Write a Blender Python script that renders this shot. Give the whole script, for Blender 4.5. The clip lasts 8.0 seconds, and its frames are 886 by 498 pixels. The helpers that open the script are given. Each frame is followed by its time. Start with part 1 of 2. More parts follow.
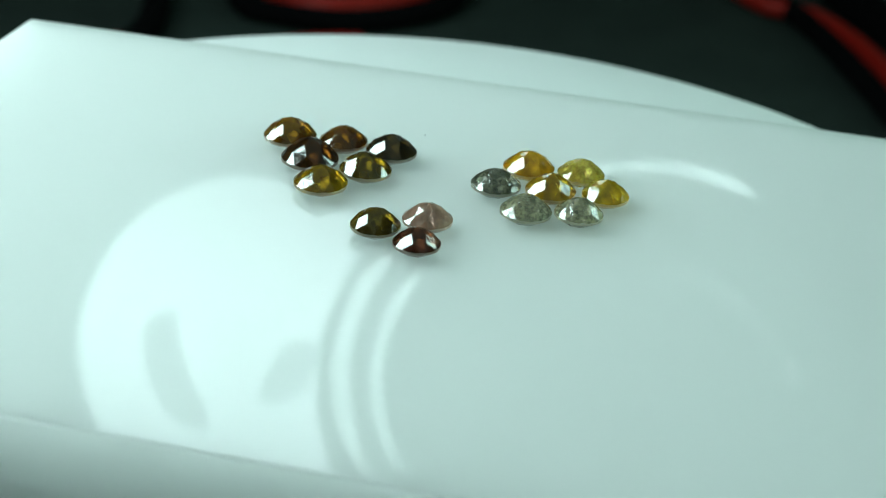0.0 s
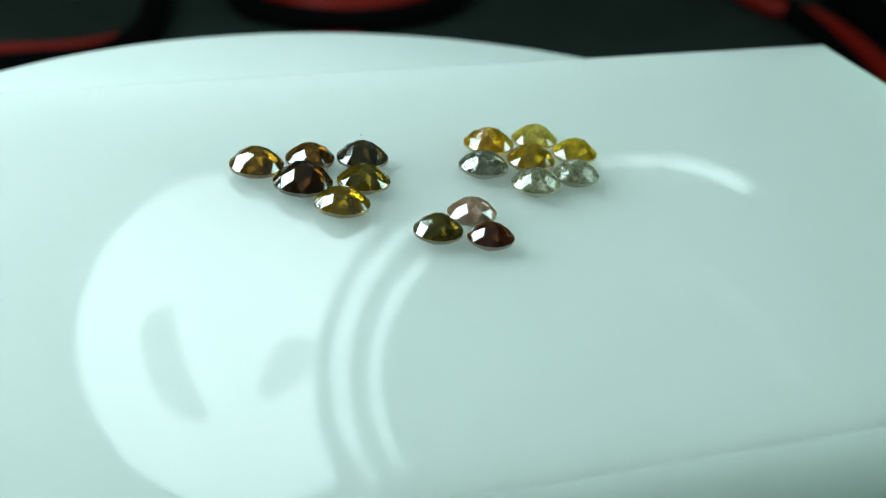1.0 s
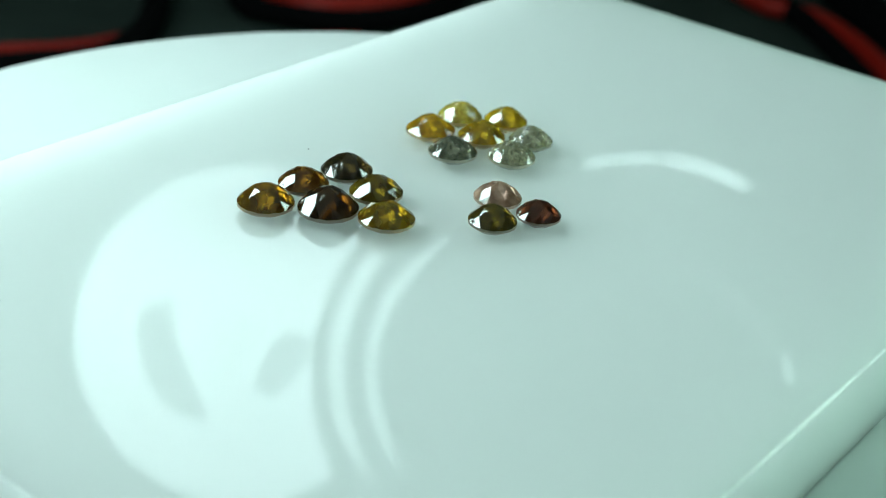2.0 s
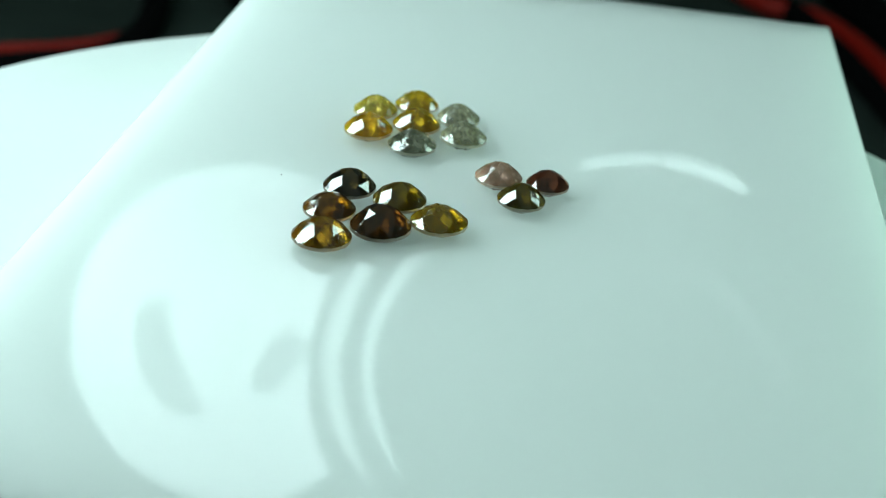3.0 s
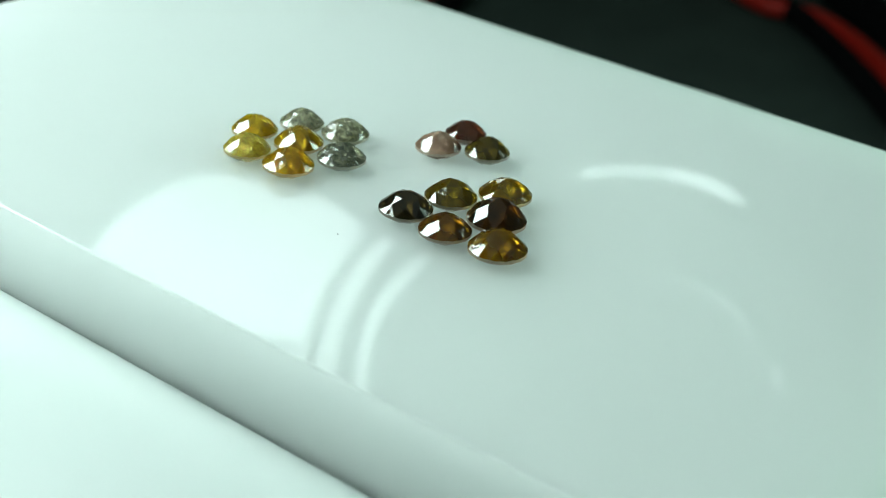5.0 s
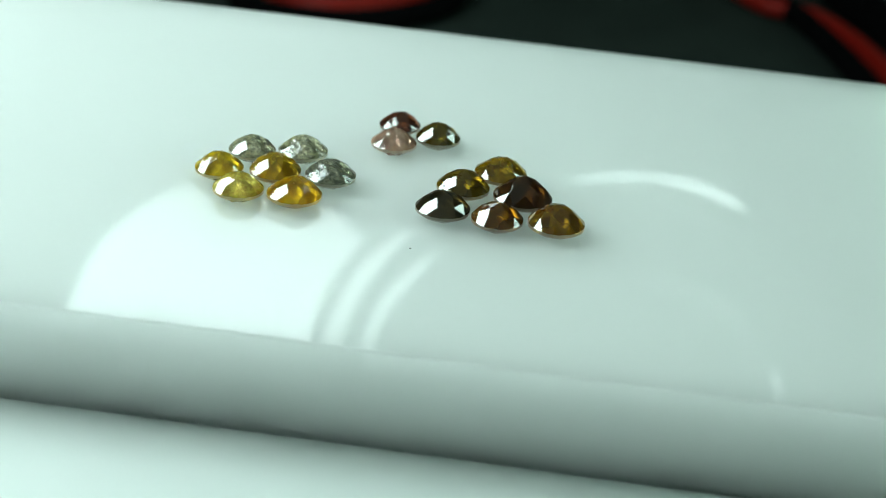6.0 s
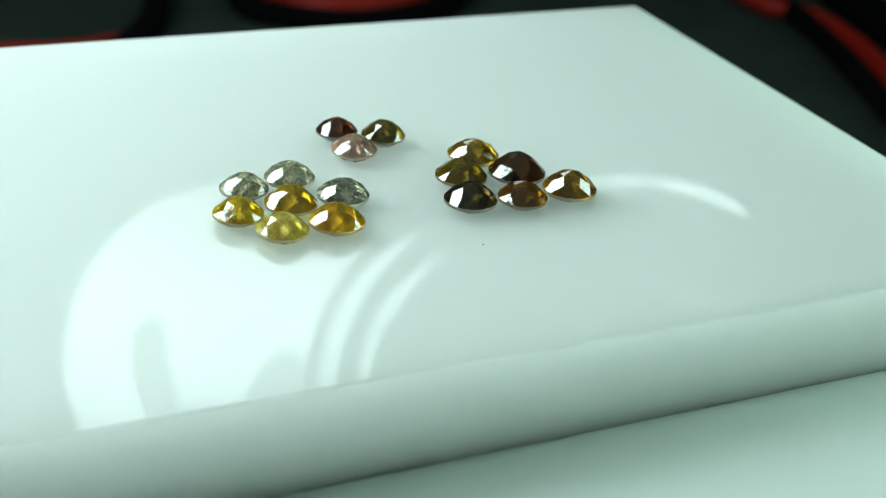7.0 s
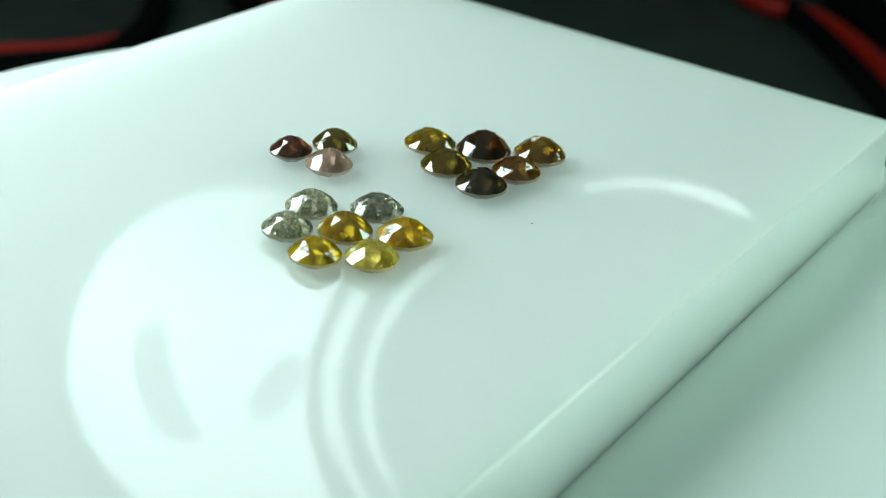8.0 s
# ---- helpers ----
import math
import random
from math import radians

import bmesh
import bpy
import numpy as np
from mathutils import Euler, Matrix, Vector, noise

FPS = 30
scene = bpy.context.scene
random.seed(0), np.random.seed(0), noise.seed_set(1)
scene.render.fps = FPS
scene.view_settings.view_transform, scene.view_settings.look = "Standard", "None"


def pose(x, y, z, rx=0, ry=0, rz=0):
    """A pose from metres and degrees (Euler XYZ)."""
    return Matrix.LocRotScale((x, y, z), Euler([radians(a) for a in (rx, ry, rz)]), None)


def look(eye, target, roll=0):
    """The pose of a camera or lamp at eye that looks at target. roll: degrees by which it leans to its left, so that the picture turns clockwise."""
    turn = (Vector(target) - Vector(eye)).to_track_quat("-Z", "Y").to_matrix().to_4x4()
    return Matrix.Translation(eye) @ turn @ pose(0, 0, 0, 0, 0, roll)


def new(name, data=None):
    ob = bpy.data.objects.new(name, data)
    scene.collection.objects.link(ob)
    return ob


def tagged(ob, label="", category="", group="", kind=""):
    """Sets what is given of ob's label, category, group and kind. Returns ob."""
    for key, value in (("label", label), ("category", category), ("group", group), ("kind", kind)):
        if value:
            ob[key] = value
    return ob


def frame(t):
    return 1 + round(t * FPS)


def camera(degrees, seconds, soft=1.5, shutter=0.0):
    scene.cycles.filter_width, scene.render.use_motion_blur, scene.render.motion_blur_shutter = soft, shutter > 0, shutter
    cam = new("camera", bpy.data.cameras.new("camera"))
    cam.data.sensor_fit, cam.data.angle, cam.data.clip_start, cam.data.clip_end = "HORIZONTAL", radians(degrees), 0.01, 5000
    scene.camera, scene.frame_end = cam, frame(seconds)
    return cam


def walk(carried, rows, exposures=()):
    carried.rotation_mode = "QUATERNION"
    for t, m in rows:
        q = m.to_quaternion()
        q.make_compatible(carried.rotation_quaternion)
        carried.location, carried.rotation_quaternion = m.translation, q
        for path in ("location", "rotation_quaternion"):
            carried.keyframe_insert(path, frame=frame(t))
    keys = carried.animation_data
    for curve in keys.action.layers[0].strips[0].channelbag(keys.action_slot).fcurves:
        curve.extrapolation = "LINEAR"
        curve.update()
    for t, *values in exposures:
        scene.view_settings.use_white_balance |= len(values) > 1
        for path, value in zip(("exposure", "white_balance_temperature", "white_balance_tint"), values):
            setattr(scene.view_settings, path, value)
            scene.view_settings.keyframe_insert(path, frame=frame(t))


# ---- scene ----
SPIN, START = 30.81, -0.28          # degrees a second, degrees at the start
LEAN, LEAN_WAY = 0.36, -165          # the disc runs out of true: degrees, and the side to which its normal leans
TOP, DISC = 0.0891, 0.0796          # heights of the slab's top and of the turntable's disc
SUNK = 0.0003                       # the slab is sunk into the disc to hide the dark contact line
PIVOT = 0.0897                      # the height about which the disc leans

cam = camera(35.11, 8.0, soft=0.9)
cam.data.dof.use_dof = True
cam.data.dof.focus_distance = 0.135
cam.data.dof.aperture_fstop = 32
EYE = Vector((0.0036, -0.1276, 0.15))
AIM = EYE + Vector((0, 0.88358, -0.46828))
walk(cam, [(0.0, look(EYE, AIM, 5.2)), (8.0, look(EYE, AIM, 5.2))],
     [(0.0, -0.25, 6130, 4), (2.9, -0.25, 6130, 4), (4.0, -0.21, 6450, 8), (8.0, -0.12, 6420, 8)])

# ---- light ----
world = bpy.data.worlds.new("world")
scene.world = world
world.use_nodes = True
world.node_tree.nodes["Background"].inputs[0].default_value = (0.55, 0.65, 0.62, 1)
world.node_tree.nodes["Background"].inputs[1].default_value = 0.065


def area(name, m, sx, sy, watts, colour):
    d = bpy.data.lights.new(name, "AREA")
    d.shape, d.size, d.size_y, d.energy, d.color = "RECTANGLE", sx, sy, watts, colour
    ob = new(name, d)
    ob.matrix_world = m
    return ob


# middle x and y of an overhead panel added as weak fill
CEILING_FILL = (0.1, 0.1)
# three softboxes added for unseen lights inferred from glints on stones and slab: middle x, y, z of the diffuser, its
# width and height
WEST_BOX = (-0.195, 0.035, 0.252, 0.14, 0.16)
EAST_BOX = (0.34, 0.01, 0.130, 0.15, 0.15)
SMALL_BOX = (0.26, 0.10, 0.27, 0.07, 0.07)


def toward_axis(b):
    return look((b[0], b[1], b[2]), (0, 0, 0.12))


# side lights of the added softboxes, then the overhead fill
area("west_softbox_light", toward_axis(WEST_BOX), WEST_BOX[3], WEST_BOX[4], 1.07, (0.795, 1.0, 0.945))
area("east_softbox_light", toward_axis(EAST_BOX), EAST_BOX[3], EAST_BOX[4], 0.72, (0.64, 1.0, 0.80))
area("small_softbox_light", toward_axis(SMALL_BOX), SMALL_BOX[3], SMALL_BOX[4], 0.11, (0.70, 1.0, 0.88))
area("ceiling_panel_light", look((CEILING_FILL[0], CEILING_FILL[1], 1.655), (CEILING_FILL[0], CEILING_FILL[1], 0)), 2.3, 2.3, 0.75, (0.66, 1.0, 0.82))


# ---- materials ----
def material(name, colour, rough=0.5, metal=0.0, ior=1.5, vary=0.12, scale=60.0, bump=0.0, bscale=400.0, emit=None, power=0.0,
             sub=0.0, subr=0.003, trans=0.0, coat=0.0, contrast=False):
    m = bpy.data.materials.new(name)
    m.use_nodes = True
    nt = m.node_tree
    b = nt.nodes["Principled BSDF"]
    tc = nt.nodes.new("ShaderNodeTexCoord")
    n = nt.nodes.new("ShaderNodeTexNoise")
    n.inputs["Scale"].default_value = scale
    n.inputs["Detail"].default_value = 6
    nt.links.new(tc.outputs["Object"], n.inputs["Vector"])
    mix = nt.nodes.new("ShaderNodeMix")
    mix.data_type = "RGBA"
    mix.inputs["A"].default_value = (*[c * (1 - vary) for c in colour], 1)
    mix.inputs["B"].default_value = (*[min(1, c * (1 + vary)) for c in colour], 1)
    if contrast:
        cr = nt.nodes.new("ShaderNodeMapRange")
        cr.inputs["From Min"].default_value, cr.inputs["From Max"].default_value = 0.38, 0.62
        nt.links.new(n.outputs["Fac"], cr.inputs["Value"])
        nt.links.new(cr.outputs["Result"], mix.inputs["Factor"])
    else:
        nt.links.new(n.outputs["Fac"], mix.inputs["Factor"])
    nt.links.new(mix.outputs["Result"], b.inputs["Base Color"])
    b.inputs["Roughness"].default_value = rough
    b.inputs["Metallic"].default_value = metal
    b.inputs["IOR"].default_value = ior
    b.inputs["Transmission Weight"].default_value = trans
    b.inputs["Coat Weight"].default_value = coat
    if sub:
        b.inputs["Subsurface Weight"].default_value = sub
        b.inputs["Subsurface Radius"].default_value = (1, 1, 1)
        b.inputs["Subsurface Scale"].default_value = subr
    if bump:
        n2 = nt.nodes.new("ShaderNodeTexNoise")
        n2.inputs["Scale"].default_value = bscale
        n2.inputs["Detail"].default_value = 4
        nt.links.new(tc.outputs["Object"], n2.inputs["Vector"])
        bp = nt.nodes.new("ShaderNodeBump")
        bp.inputs["Strength"].default_value = bump
        bp.inputs["Distance"].default_value = 0.0005
        nt.links.new(n2.outputs["Fac"], bp.inputs["Height"])
        nt.links.new(bp.outputs["Normal"], b.inputs["Normal"])
    if emit:
        b.inputs["Emission Color"].default_value = (*emit, 1)
        b.inputs["Emission Strength"].default_value = power
    return m


SLAB = material("milky_acrylic", (0.855, 0.935, 0.885), 0.03, ior=1.49, vary=0.01, scale=30, sub=1.0, subr=0.024)
DISCW = material("white_plastic", (0.86, 0.92, 0.90), 0.32, vary=0.02, bump=0.03, sub=1.0, subr=0.008)
MAT = material("dark_mat", (0.020, 0.029, 0.025), 0.9, ior=1.25, vary=0.35, scale=40, bump=0.4, bscale=900)
WALL = material("painted_wall", (0.50, 0.55, 0.53), 0.8, vary=0.04, scale=5, bump=0.1)
RED = material("red_sleeve", (0.24, 0.008, 0.004), 0.5, ior=1.3, vary=0.2)
BLACK = material("black_rubber", (0.0022, 0.0022, 0.0025), 0.9, ior=1.12, vary=0.2)
LAMPW = material("lamp_housing", (0.75, 0.78, 0.77), 0.25, vary=0.02)
# emission stands in for the diffuser's light coming through
DIM_PATCH = material("glowing_dim_patch", (0.55, 0.60, 0.60), 0.5, vary=0.05, emit=(0.82, 1.0, 1.0), power=1.6)
DISH = material("grey_dish", (0.16, 0.19, 0.18), 0.35, vary=0.04)
# emission paints the glints on the lamp head's rims, bright and faint
RIM_GLINT = material("light_strip", (0.8, 0.85, 0.85), 0.4, vary=0.01, emit=(0.82, 1.0, 0.98), power=2.9)
FAINT_GLINT = material("faint_glint_arc", (0.8, 0.85, 0.85), 0.4, vary=0.01, emit=(0.82, 1.0, 0.98), power=0.5)
# faces of the added overhead panel and softboxes
PANEL = material("added_lamp_panel", (0.8, 0.85, 0.85), 0.5, vary=0.01, emit=(0.82, 1.0, 0.95), power=0.05)
GREY = material("grey_plastic", (0.30, 0.33, 0.33), 0.4, vary=0.05)
GLOW = material("lit_diffuser", (0.8, 0.85, 0.85), 0.4, vary=0.01, emit=(0.82, 1.0, 1.0), power=3.0)


def uneven_glow(m, low, high):
    """The diffuser is dimmer towards its lower edge, away from the bulb."""
    nt = m.node_tree
    xyz = nt.nodes.new("ShaderNodeSeparateXYZ")
    nt.links.new(nt.nodes["Texture Coordinate"].outputs["Object"], xyz.inputs[0])
    k = nt.nodes.new("ShaderNodeMapRange")
    k.interpolation_type = "SMOOTHSTEP"
    k.inputs["From Min"].default_value, k.inputs["From Max"].default_value = -0.06, -0.005
    k.inputs["To Min"].default_value, k.inputs["To Max"].default_value = low, high
    nt.links.new(xyz.outputs["Y"], k.inputs["Value"])
    nt.links.new(k.outputs["Result"], nt.nodes["Principled BSDF"].inputs["Emission Strength"])


uneven_glow(GLOW, 1.8, 3.9)


# ---- mesh helpers ----
def mesh_of(name, bm, mat, smooth=False):
    me = bpy.data.meshes.new(name)
    bmesh.ops.recalc_face_normals(bm, faces=bm.faces)
    for f in bm.faces:
        f.smooth = smooth
    bm.to_mesh(me)
    bm.free()
    me.materials.append(mat)
    return me


def part(name, bm, mat, parent=None, label="", smooth=False, m=None):
    ob = new(name, mesh_of(name, bm, mat, smooth))
    if parent is not None:
        ob.parent = parent
    if m is not None:
        ob.matrix_basis = m
    return tagged(ob, label)


def box(sx, sy, sz, at=(0, 0, 0), bevel=0.0, segments=3):
    bm = bmesh.new()
    bmesh.ops.create_cube(bm, size=1, matrix=Matrix.Translation(at) @ Matrix.Diagonal((sx, sy, sz, 1)))
    if bevel:
        bmesh.ops.bevel(bm, geom=bm.edges[:], offset=bevel, segments=segments, profile=0.5, affect="EDGES")
    return bm


def lathe(profile, steps=96):
    """A turned body from (radius, height) pairs; a radius of 0 closes it."""
    bm = bmesh.new()
    rings = []
    for r, z in profile:
        if r <= 0:
            rings.append([bm.verts.new((0, 0, z))])
        else:
            rings.append([bm.verts.new((r * math.cos(2 * math.pi * i / steps), r * math.sin(2 * math.pi * i / steps), z)) for i in range(steps)])
    for a, b in zip(rings, rings[1:]):
        for i in range(steps):
            j = (i + 1) % steps
            if len(a) == 1 and len(b) > 1:
                bm.faces.new((a[0], b[i], b[j]))
            elif len(b) == 1 and len(a) > 1:
                bm.faces.new((a[i], b[0], a[j]))
            elif len(a) > 1:
                bm.faces.new((a[i], b[i], b[j], a[j]))
    return bm


def tube(points, radius, sides=14, steps=14, taper=0.0):
    """A round cord along a smooth line through the points; taper: the share of its length over which each end thins out."""
    pts = [Vector(p) for p in points]
    line = []
    for i in range(len(pts) - 1):
        p0, p1, p2, p3 = pts[max(i - 1, 0)], pts[i], pts[i + 1], pts[min(i + 2, len(pts) - 1)]
        for k in range(steps):
            t = k / steps
            line.append(0.5 * (2 * p1 + (p2 - p0) * t + (2 * p0 - 5 * p1 + 4 * p2 - p3) * t * t + (3 * p1 - p0 - 3 * p2 + p3) * t ** 3))
    line.append(pts[-1])
    bm = bmesh.new()
    rings = []
    for i, p in enumerate(line):
        way = (line[min(i + 1, len(line) - 1)] - line[max(i - 1, 0)]).normalized()
        side = way.cross(Vector((0, 0, 1))).normalized()
        up = side.cross(way)
        u = min(i, len(line) - 1 - i) / (len(line) - 1)
        q = radius * (0.15 + 0.85 * math.sin(math.pi / 2 * min(1, u / taper))) if taper else radius
        rings.append([bm.verts.new(p + q * (math.cos(a) * side + math.sin(a) * up)) for a in [2 * math.pi * k / sides for k in range(sides)]])
    for a, b in zip(rings, rings[1:]):
        for i in range(sides):
            j = (i + 1) % sides
            bm.faces.new((a[i], a[j], b[j], b[i]))
    bm.faces.new(rings[0])
    bm.faces.new(rings[-1])
    return bm


# ---- room ----
def room():
    x0, x1, y0, y1, z0, z1 = -1.3, 1.5, -1.3, 1.6, -0.72, 1.7
    w = 0.08
    parts = {
        "wall_north": box(x1 - x0 + 2 * w, w, z1 - z0, ((x0 + x1) / 2, y1 + w / 2, (z0 + z1) / 2)),
        "wall_south": box(x1 - x0 + 2 * w, w, z1 - z0, ((x0 + x1) / 2, y0 - w / 2, (z0 + z1) / 2)),
        "wall_east": box(w, y1 - y0, z1 - z0, (x1 + w / 2, (y0 + y1) / 2, (z0 + z1) / 2)),
        "wall_west": box(w, y1 - y0, z1 - z0, (x0 - w / 2, (y0 + y1) / 2, (z0 + z1) / 2)),
    }
    for name, bm in parts.items():
        tagged(part(name, bm, WALL), "plain pale painted wall of the room", "wall", kind="structure")
    tagged(part("ceiling", box(x1 - x0 + 2 * w, y1 - y0 + 2 * w, w, ((x0 + x1) / 2, (y0 + y1) / 2, z1 + w / 2)), WALL), "plain pale painted ceiling", "ceiling", kind="structure")
    tagged(part("floor", box(x1 - x0 + 2 * w, y1 - y0 + 2 * w, w, ((x0 + x1) / 2, (y0 + y1) / 2, z0 - w / 2)), WALL), "plain pale floor of the room", "floor", kind="structure")


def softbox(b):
    """A lit softbox on a post, added out of view, its diffuser turned to the turntable."""
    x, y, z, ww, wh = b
    thing = tagged(new("softbox"), "small black softbox with a white diffuser, added out of view for an inferred side light", "softbox", "softboxes beside the turntable")
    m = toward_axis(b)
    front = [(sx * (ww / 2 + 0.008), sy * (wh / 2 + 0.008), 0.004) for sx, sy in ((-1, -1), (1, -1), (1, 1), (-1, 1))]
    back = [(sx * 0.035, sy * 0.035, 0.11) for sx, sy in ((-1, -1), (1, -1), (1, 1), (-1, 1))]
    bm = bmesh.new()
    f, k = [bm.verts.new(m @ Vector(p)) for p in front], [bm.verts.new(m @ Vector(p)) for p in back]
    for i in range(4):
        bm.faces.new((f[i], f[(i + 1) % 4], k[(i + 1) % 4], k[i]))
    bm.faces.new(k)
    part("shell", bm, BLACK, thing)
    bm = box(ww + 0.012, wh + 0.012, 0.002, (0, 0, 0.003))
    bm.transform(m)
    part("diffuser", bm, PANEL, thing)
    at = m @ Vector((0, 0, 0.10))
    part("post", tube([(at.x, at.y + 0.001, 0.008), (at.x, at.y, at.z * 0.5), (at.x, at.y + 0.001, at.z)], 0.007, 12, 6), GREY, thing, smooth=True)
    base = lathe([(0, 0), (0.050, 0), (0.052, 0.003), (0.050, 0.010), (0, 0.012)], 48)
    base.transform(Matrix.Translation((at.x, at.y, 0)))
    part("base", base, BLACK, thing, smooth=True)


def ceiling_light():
    # overhead fill, added outside the view
    x, y = CEILING_FILL
    c = tagged(new("ceiling_light"), "large flat square ceiling panel added out of view as fill light", "ceiling light")
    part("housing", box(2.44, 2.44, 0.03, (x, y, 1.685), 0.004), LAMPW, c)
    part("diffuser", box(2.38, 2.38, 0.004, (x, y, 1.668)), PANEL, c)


def desk():
    d = tagged(new("desk"), "dark grey matt worktop under the turntable", "desk")
    part("tabletop", box(1.5, 1.3, 0.03, (0.08, 0.35, -0.015), 0.004), MAT, d)
    for x in (-0.6, 0.76):
        for y in (-0.24, 0.94):
            part("leg", box(0.05, 0.05, 0.69, (x, y, -0.375), 0.003), BLACK, d)


# ---- turntable and slab ----
def turntable():
    h = DISC
    base = tagged(new("plinth"), "short round white plinth under the turntable disc", "plinth")
    part("body", lathe([(0, 0), (0.056, 0), (0.058, 0.002), (0.058, h - 0.028), (0.055, h - 0.0242), (0, h - 0.0240)], 96), DISCW, base)
    t = tagged(new("turntable_disc"), "round white plastic turntable disc turning under the slab", "turntable")
    part("plate", lathe([(0, h - 0.006), (0.0694, h - 0.006), (0.0716, h - 0.0052), (0.0727, h - 0.0035), (0.0730, h - 0.0018), (0.0724, h - 0.0004), (0.0712, h), (0, h)], 160), DISCW, t)
    t.children[0].data.shade_smooth()
    t.children[0].data.set_sharp_from_angle(angle=radians(40))
    part("spindle", lathe([(0, h - 0.0238), (0.016, h - 0.0238), (0.016, h - 0.006), (0, h - 0.006)], 48), DISCW, t)
    return t


def slab():
    th = TOP - DISC + SUNK
    bm = box(0.1257, 0.0796, th, (0, 0, th / 2))
    # the lower edges stay sharp where the slab meets the disc
    bmesh.ops.bevel(bm, geom=[e for e in bm.edges if max(v.co.z for v in e.verts) > th / 2], offset=0.0003, segments=3, profile=0.5, affect="EDGES")
    ob = part("acrylic_slab", bm, SLAB, smooth=True)
    # the broad faces stay flat, the rounded edges smooth
    me = ob.data
    flat = {}
    for f in me.polygons:
        if f.area > 0.0003:
            for k in f.vertices:
                flat[k] = f.normal.copy()
    me.normals_split_custom_set([tuple(flat.get(c.vertex_index, me.vertices[c.vertex_index].normal)) for c in me.loops])
    return tagged(ob, "glossy milky white acrylic slab lying on the turntable", "slab")


# ---- gemstones ----
GEM_COLOURS = {
    "amber": (0.292, 0.142, 0.0056), "cognac": (0.217, 0.0864, 0.0042), "dark brown": (0.0779, 0.0256, 0.0028), "brownish black": (0.0697, 0.0416, 0.0098),
    "olive brown": (0.208, 0.13, 0.0056), "golden brown": (0.358, 0.211, 0.0063), "olive black": (0.151, 0.096, 0.007), "pinkish grey": (0.58, 0.38, 0.28),
    "red brown": (0.1394, 0.0368, 0.0126), "orange yellow": (0.74, 0.43, 0.010), "pale yellow": (0.95, 0.66, 0.12), "silver grey": (0.50, 0.48, 0.32),
    "smoky grey": (0.25, 0.25, 0.17), "honey": (0.56, 0.35, 0.010), "lemon yellow": (0.72, 0.49, 0.014),
}
# place on the slab from the turning axis (units of 0.06 m), girdle's width, colour, turn, height share
GEMS = [
    (-0.2268, 0.1356, 0.0928, "amber", 10, 0.40), (-0.1319, 0.1310, 0.0847, "cognac", 33, 0.38), (-0.0454, 0.1043, 0.0880, "brownish black", 5, 0.40),
    (-0.1803, 0.0470, 0.0976, "dark brown", 20, 0.44), (-0.0825, 0.0205, 0.0882, "olive brown", 40, 0.40), (-0.1507, -0.0444, 0.0906, "golden brown", 14, 0.36),
    (-0.0477, -0.1794, 0.0799, "olive black", 0, 0.42), (0.0320, -0.1444, 0.0810, "pinkish grey", 25, 0.40), (0.0201, -0.2274, 0.0741, "red brown", 12, 0.40),
    (0.1943, 0.0855, 0.0885, "orange yellow", 8, 0.40), (0.2849, 0.0769, 0.0819, "pale yellow", 30, 0.40), (0.1386, 0.0059, 0.0857, "smoky grey", 16, 0.38),
    (0.2304, -0.0001, 0.0861, "honey", 2, 0.42), (0.3228, 0.0010, 0.0807, "lemon yellow", 36, 0.40), (0.1886, -0.0854, 0.0844, "silver grey", 21, 0.40),
    (0.2750, -0.0771, 0.0794, "silver grey", 9, 0.40),
]


def gem_material(name, colour):
    """Tinted stone, mostly clear, clouded by specks and veils."""
    grey = "grey" in name and "pink" not in name
    m = material("gem_" + name.replace(" ", "_"), colour, 0.03, bump=0.18 if grey else 0.08 if "yellow" in name else 0.03, bscale=1500.0, ior=2.0,
                 vary=0.6 if grey else 0.3 if "yellow" in name else 0.15, scale=3200 if grey or "pale" in name else 700, contrast=True, sub=1.0, subr=0.0016)
    nt = m.node_tree
    b = nt.nodes["Principled BSDF"]
    tc = nt.nodes["Texture Coordinate"]
    n = nt.nodes.new("ShaderNodeTexNoise")
    n.inputs["Scale"].default_value, n.inputs["Detail"].default_value = 500, 3
    r = nt.nodes.new("ShaderNodeMapRange")
    r.inputs["From Min"].default_value, r.inputs["From Max"].default_value = 0.40, 0.65
    r.inputs["To Min"].default_value, r.inputs["To Max"].default_value = (0.75, 0.45) if "pink" in name else (0.80, 0.55)
    nt.links.new(tc.outputs["Object"], n.inputs["Vector"])
    nt.links.new(n.outputs["Fac"], r.inputs["Value"])
    nt.links.new(r.outputs["Result"], b.inputs["Transmission Weight"])
    return m


def girdle_material(name, colour):
    """The ground, dull edge of a stone."""
    pale = [0.5 * c + q for c, q in zip(colour, (0.26, 0.23, 0.17))]
    return material("girdle_" + name.replace(" ", "_"), pale, 0.32, ior=1.8, vary=0.15, scale=1500, trans=0.55)


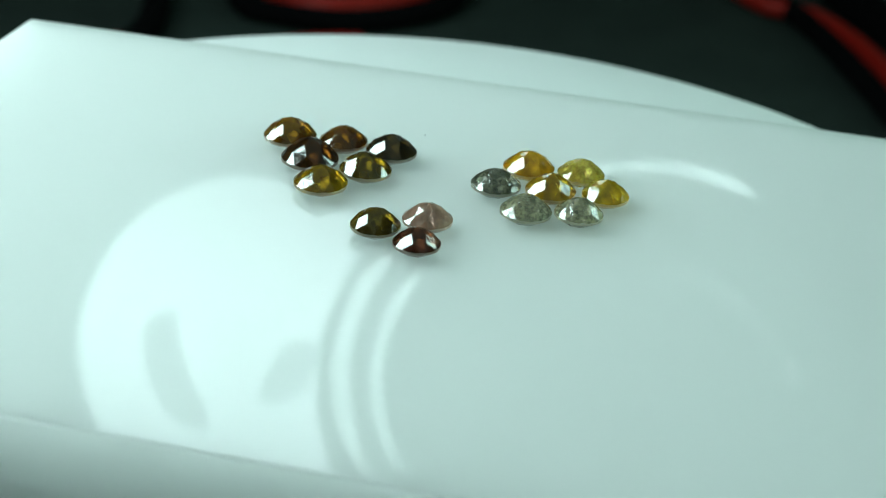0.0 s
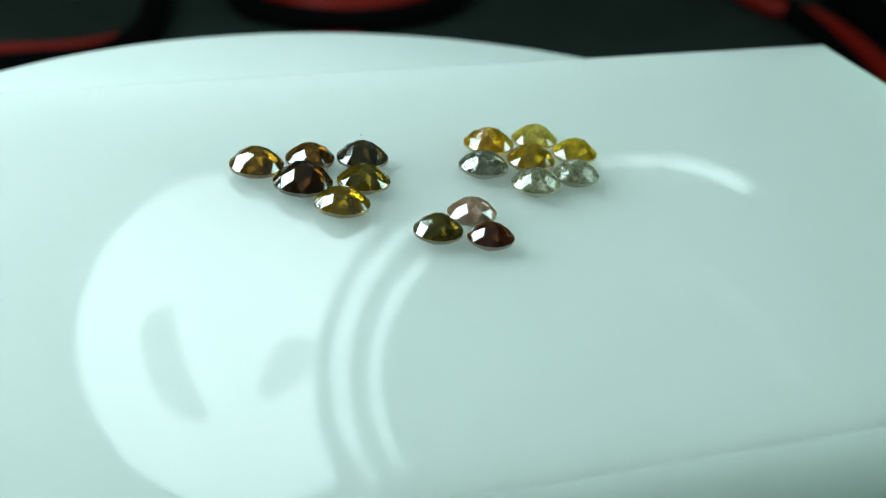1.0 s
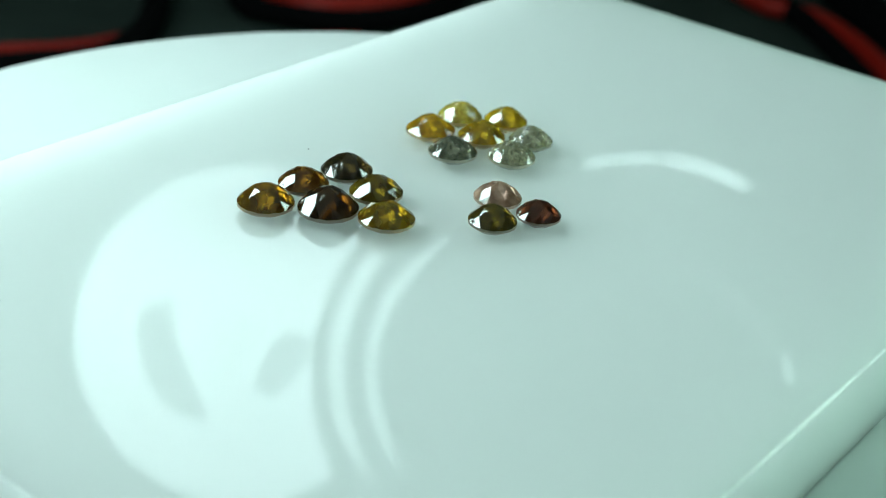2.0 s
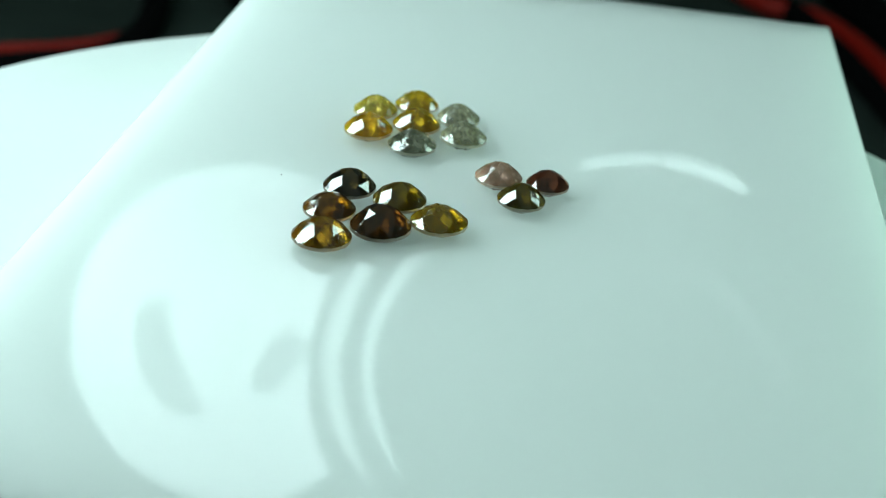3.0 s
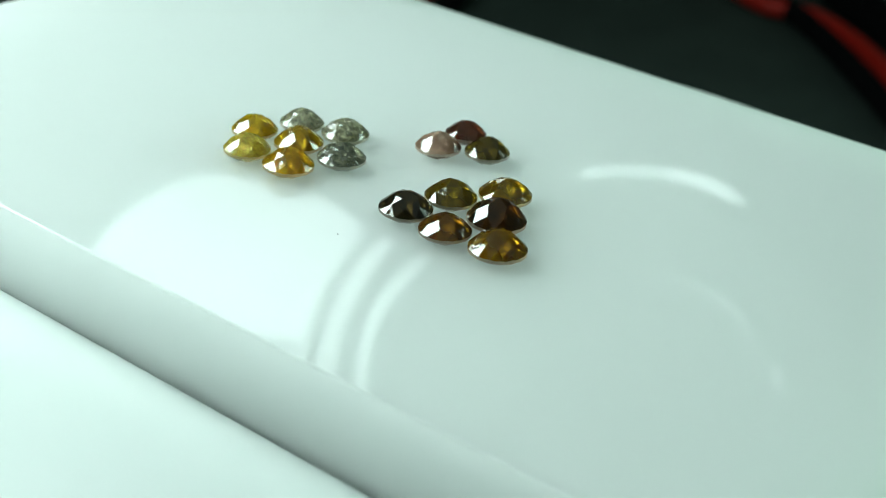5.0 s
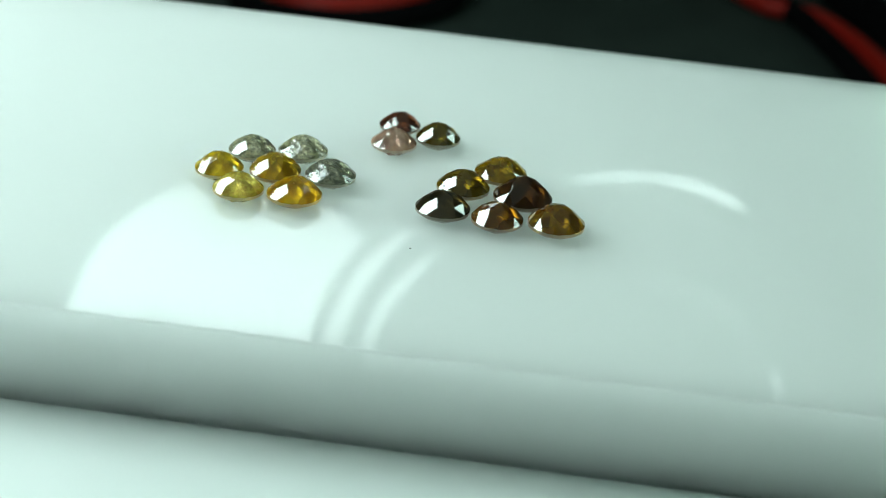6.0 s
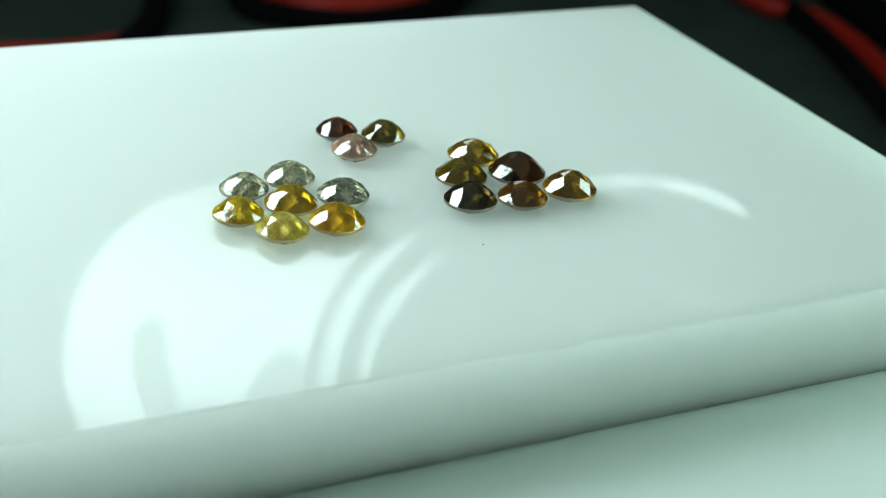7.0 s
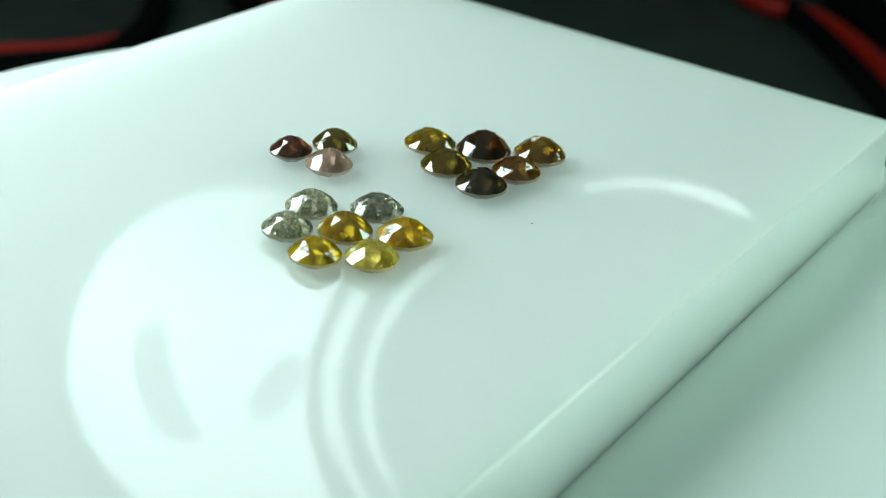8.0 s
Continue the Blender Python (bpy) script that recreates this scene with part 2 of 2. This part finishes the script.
def gemstone(width, share, mats, seed):
    """A round brilliant lying on its table: table and crown below, a thin upright girdle, and the faceted pavilion as a dome above."""
    rnd = random.Random(seed)
    R, h = width / 2, width * share
    g0, g1 = 0.00062 + width * 0.025, 0.00062 + width * 0.075
    bm = bmesh.new()

    def ring(q, z, half, n=8, wild=1.0):
        made = []
        for i in range(n):
            a = 2 * math.pi * (i + half) / n + rnd.uniform(-0.04, 0.04) * wild
            k = q + rnd.uniform(-0.02, 0.02) * wild
            made.append(bm.verts.new((k * R * math.cos(a), k * R * math.sin(a), z + rnd.uniform(-0.02, 0.02) * wild * h)))
        return made

    apex = bm.verts.new((rnd.uniform(-0.03, 0.03) * R, rnd.uniform(-0.03, 0.03) * R, g1 + h * 0.87))
    crown, r1 = ring(0.42, g1 + h * 0.66, 0.0), ring(0.73, g1 + h * 0.39, 0.5)
    top, low = [], []
    for i in range(32):
        a = 2 * math.pi * i / 32
        q = R * (1 + 0.012 * math.sin(2 * a + seed))
        dip = 0.014 * width if i % 4 == 0 else 0.007 * width if i % 2 == 0 else 0
        top.append(bm.verts.new((q * math.cos(a), q * math.sin(a), g1 + dip)))
        low.append(bm.verts.new((q * math.cos(a), q * math.sin(a), g0 - dip * 0.6)))
    star, table = ring(0.78, g0 * 0.50, 0.5, wild=0.3), ring(0.57, 0.0, 0.0, wild=0.0)
    for i in range(8):
        j, c = (i + 1) % 8, [(4 * i + k) % 32 for k in range(9)]
        bm.faces.new((apex, crown[i], crown[j]))
        bm.faces.new((crown[i], r1[i], crown[j]))
        bm.faces.new((crown[j], r1[i], r1[j]))
        bm.faces.new((r1[i], top[c[4]], r1[j]))
        bm.faces.new((r1[i], top[c[0]], top[c[1]], top[c[2]]))
        bm.faces.new((r1[i], top[c[2]], top[c[3]], top[c[4]]))
        # crown, under the girdle
        bm.faces.new((star[i], low[c[0]], low[c[1]], low[c[2]]))
        bm.faces.new((star[i], low[c[2]], low[c[3]], low[c[4]]))
        bm.faces.new((table[i], low[c[0]], star[i]))
        bm.faces.new((table[j], star[i], low[c[4]]))
        bm.faces.new((table[i], star[i], table[j]))
    bm.faces.new(table)
    for i in range(32):
        j = (i + 1) % 32
        bm.faces.new((top[i], low[i], low[j], top[j])).material_index = 1
    ob = part("gemstone", bm, mats[0])
    ob.data.materials.append(mats[1])
    return ob


def gemstones():
    made = []
    mats = {k: (gem_material(k, c), girdle_material(k, c)) for k, c in GEM_COLOURS.items()}
    for n, (x, y, w, colour, turn, share) in enumerate(GEMS):
        ob = gemstone(w * 0.06, share, mats[colour], n)
        group = "brown gemstones" if n < 6 else "trio of gemstones" if n < 9 else "yellow and grey gemstones"
        tagged(ob, f"{colour} translucent faceted round gemstone on the white slab", "gemstone", group)
        made.append((ob, pose(x * 0.06, y * 0.06, TOP + 0.00003, 0, 0, turn)))
    return made


# ---- lamps above ----
def toward(az, el, d, origin=(-0.012, -0.032, 0.0894)):
    a, e = radians(az), radians(el)
    return Vector(origin) + d * Vector((math.sin(a) * math.cos(e), math.cos(a) * math.cos(e), math.sin(e)))


def stand(thing, foot, at):
    """A post from the worktop with a bent arm to the lamp's back."""
    f, a = Vector(foot), Vector(at)
    inv = thing.matrix_world.inverted()

    def put(name, bm, mat):
        bm.transform(inv)
        part(name, bm, mat, thing, smooth=True)

    base = lathe([(0, 0), (0.055, 0), (0.057, 0.003), (0.056, 0.010), (0.050, 0.013), (0, 0.014)], 64)
    base.transform(Matrix.Translation(f))
    put("base", base, BLACK)
    put("arm", tube([f + Vector((0, 0, 0.01)), f + Vector((0, 0.01, 0.15)), f.lerp(a, 0.25) + Vector((0, 0.03, 0.22)), a.lerp(f, 0.2) + Vector((0, 0, 0.09)), a], 0.0055, 12, 10), GREY)


def lit_lamp():
    o = (-0.0136, -0.0321, 0.0897)
    at = toward(-8.8, 32.2, 0.36, o)
    lamp = tagged(new("round_lamp"), "small round desk lamp with a lit white diffuser", "lamp")
    lamp.matrix_world = look(at, o)
    r = 0.0560
    part("diffuser", lathe([(0, 0.003), (r * 0.5, 0.003), (r * 0.8, 0.002), (r, 0.0)], 96), GLOW, lamp, smooth=True)
    part("housing", lathe([(r, -0.002), (r + 0.003, -0.003), (r + 0.004, 0.004), (r * 0.8, 0.020), (0, 0.024)], 96), LAMPW, lamp, smooth=True)
    # assumed fittings for two dimmer patches on the diffuser, with a glow of their own
    part("clip", tube([(0.025, -0.012, 0.003), (0.0295, -0.002, 0.0), (0.027, 0.010, 0.0), (0.021, 0.021, 0.0), (0.013, 0.028, 0.003)], 0.0072, taper=0.3), DIM_PATCH, lamp, smooth=True)
    part("switch", tube([(-0.0175, -0.002, 0.003), (-0.0155, 0.005, 0.0), (-0.011, 0.012, 0.0), (-0.004, 0.021, 0.003)], 0.0070, taper=0.3), DIM_PATCH, lamp, smooth=True)
    stand(lamp, (-0.16, 0.62, 0.0), at + (at - Vector(o)).normalized() * 0.022)


def lamp_head():
    o = (0.0145, -0.0306, 0.0897)
    at = toward(6.6, 32.4, 0.29, o)
    head = tagged(new("lamp_head"), "round grey lamp head with glowing arcs for the glints on its rim", "lamp")
    head.matrix_world = look(at, o) @ pose(0, 0, 0, -30, 0, 0)
    r = 0.0728
    part("dish", lathe([(0, 0.010), (r * 0.50, 0.009), (r * 0.54, 0.006), (r * 0.80, 0.005), (r * 0.9, 0.001), (r, -0.002), (r + 0.002, 0.002), (r * 0.9, 0.018), (0, 0.024)], 128), DISH, head, smooth=True)
    # glowing arcs put in for the rim's glints: middle x and y, ring radius, height, tube radius, from and to in degrees
    arc = (-0.0213, -0.0252, 0.0510, -0.0022)
    for cx, cy, q, z, w, a0, a1, mat in ((0, 0, 0.0674, -0.0010, 0.0026, -40, 44, RIM_GLINT), (0, 0, 0.0575, 0.0030, 0.0016, -44, 46, RIM_GLINT),
                                         (*arc, 0.0013, -60, -88, RIM_GLINT), (*arc, 0.0018, -86, -122, RIM_GLINT),
                                         (-0.027, -0.012, 0.0290, 0.0040, 0.0014, 175, 285, FAINT_GLINT), (0, 0, 0.0625, 0.0020, 0.0006, 184, 195, RIM_GLINT)):
        turns = [radians(a0 + (a1 - a0) * k / 10) for k in range(11)]
        part("light_strip", tube([(cx + q * math.cos(a), cy + q * math.sin(a), z) for a in turns], w, 10, 4, taper=0.3), mat, head, smooth=True)
    for q, w in ((1.0, 0.0012), (0.52, 0.0010)):
        ring = lathe([(r * q + w * math.cos(a), -0.002 + (1 - q) * 0.02 + w * math.sin(a)) for a in [2 * math.pi * k / 12 for k in range(13)]], 128)
        bmesh.ops.remove_doubles(ring, verts=ring.verts, dist=1e-6)
        part("rim", ring, LAMPW, head, smooth=True)
    stand(head, (0.22, 0.62, 0.0), at + (at - Vector(o)).normalized() * 0.022)


# ---- cords on the worktop ----
def cord(points, z, radius, mat, label):
    tagged(part("cord", tube([(x, y, z) for x, y in points], radius, 14, 12), mat, smooth=True), label, "cord", "cords on the worktop")


def cords():
    red, black = "red plastic-sleeved cord lying on the dark worktop", "black rubber cord lying on the dark worktop"
    cord([(-0.1333, 0.2358), (-0.1263, 0.2432), (-0.1119, 0.2489), (-0.1020, 0.2556), (-0.0945, 0.2640)], 0.0030, 0.0028, RED, red)
    # black cord; its near stretch also stands for the red cord's shadow band
    cord([(-0.1291, 0.2237), (-0.1135, 0.2329), (-0.0972, 0.2426), (-0.0913, 0.2622), (-0.0920, 0.2860), (-0.1000, 0.3320)], 0.0045, 0.0044, BLACK, black)
    cord([(-0.0797, 0.3407), (-0.0675, 0.3036), (-0.0536, 0.2956), (-0.0355, 0.2940), (-0.0182, 0.3023), (-0.0026, 0.3207), (0.0079, 0.3613)], 0.0040, 0.0038, BLACK, black)
    cord([(-0.0704, 0.3480), (-0.0600, 0.3180), (-0.0444, 0.3060), (-0.0280, 0.3100), (-0.0104, 0.3272), (-0.0021, 0.3560)], 0.0042, 0.0040, RED, red)
    # faint red patch behind the disc, built as a short cord
    cord([(-0.0500, 0.2740), (-0.0430, 0.2780), (-0.0346, 0.2814), (-0.0270, 0.2830)], 0.0024, 0.0022, RED, red)
    cord([(0.0921, 0.3869), (0.1070, 0.3539), (0.1169, 0.3472), (0.1253, 0.3398), (0.1325, 0.3192), (0.1368, 0.2914), (0.1389, 0.2508)], 0.0042, 0.0032, RED, red)
    # dark band beside the red cord, built as a cord
    cord([(0.1004, 0.4108), (0.1126, 0.3640), (0.1207, 0.3331), (0.1266, 0.2938), (0.1298, 0.2620), (0.1313, 0.2220)], 0.0040, 0.0038, BLACK, black)
    # dark corner of the worktop, built as a thick cord
    cord([(0.1339, 0.3979), (0.1381, 0.3609), (0.1451, 0.3359), (0.1531, 0.2921)], 0.0070, 0.0068, BLACK, black)


def dust():
    made = []
    for n, (x, y, r) in enumerate(((0.00048, 0.0133, 0.00007),)):
        bm = bmesh.new()
        bmesh.ops.create_icosphere(bm, subdivisions=2, radius=r)
        rnd = random.Random(n)
        for v in bm.verts:
            v.co *= rnd.uniform(0.7, 1.2)
            v.co.z *= 0.6
        made.append((tagged(part("dust_speck", bm, BLACK), "tiny dark dust speck on the white slab", "dust", "dust on the slab"), pose(x, y, TOP + r * 0.4)))
    return made


room()
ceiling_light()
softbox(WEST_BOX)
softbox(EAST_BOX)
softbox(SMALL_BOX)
desk()
table = turntable()
block = slab()
stones = gemstones() + dust()
lit_lamp()
lamp_head()
cords()


def motions():
    steps = [k * 0.25 for k in range(33)]
    pivot = Matrix.Translation((0, 0, PIVOT))
    lean = pivot @ Matrix.Rotation(radians(LEAN), 4, Vector((-math.sin(radians(LEAN_WAY)), math.cos(radians(LEAN_WAY)), 0))) @ pivot.inverted()
    for ob, m in [(table, Matrix()), (block, pose(0.00553, -0.0091, DISC - SUNK, 0, 0, -8.27))] + stones:
        walk(ob, [(t, pose(0, 0, 0, 0, 0, START + SPIN * t) @ lean @ m) for t in steps])


motions()
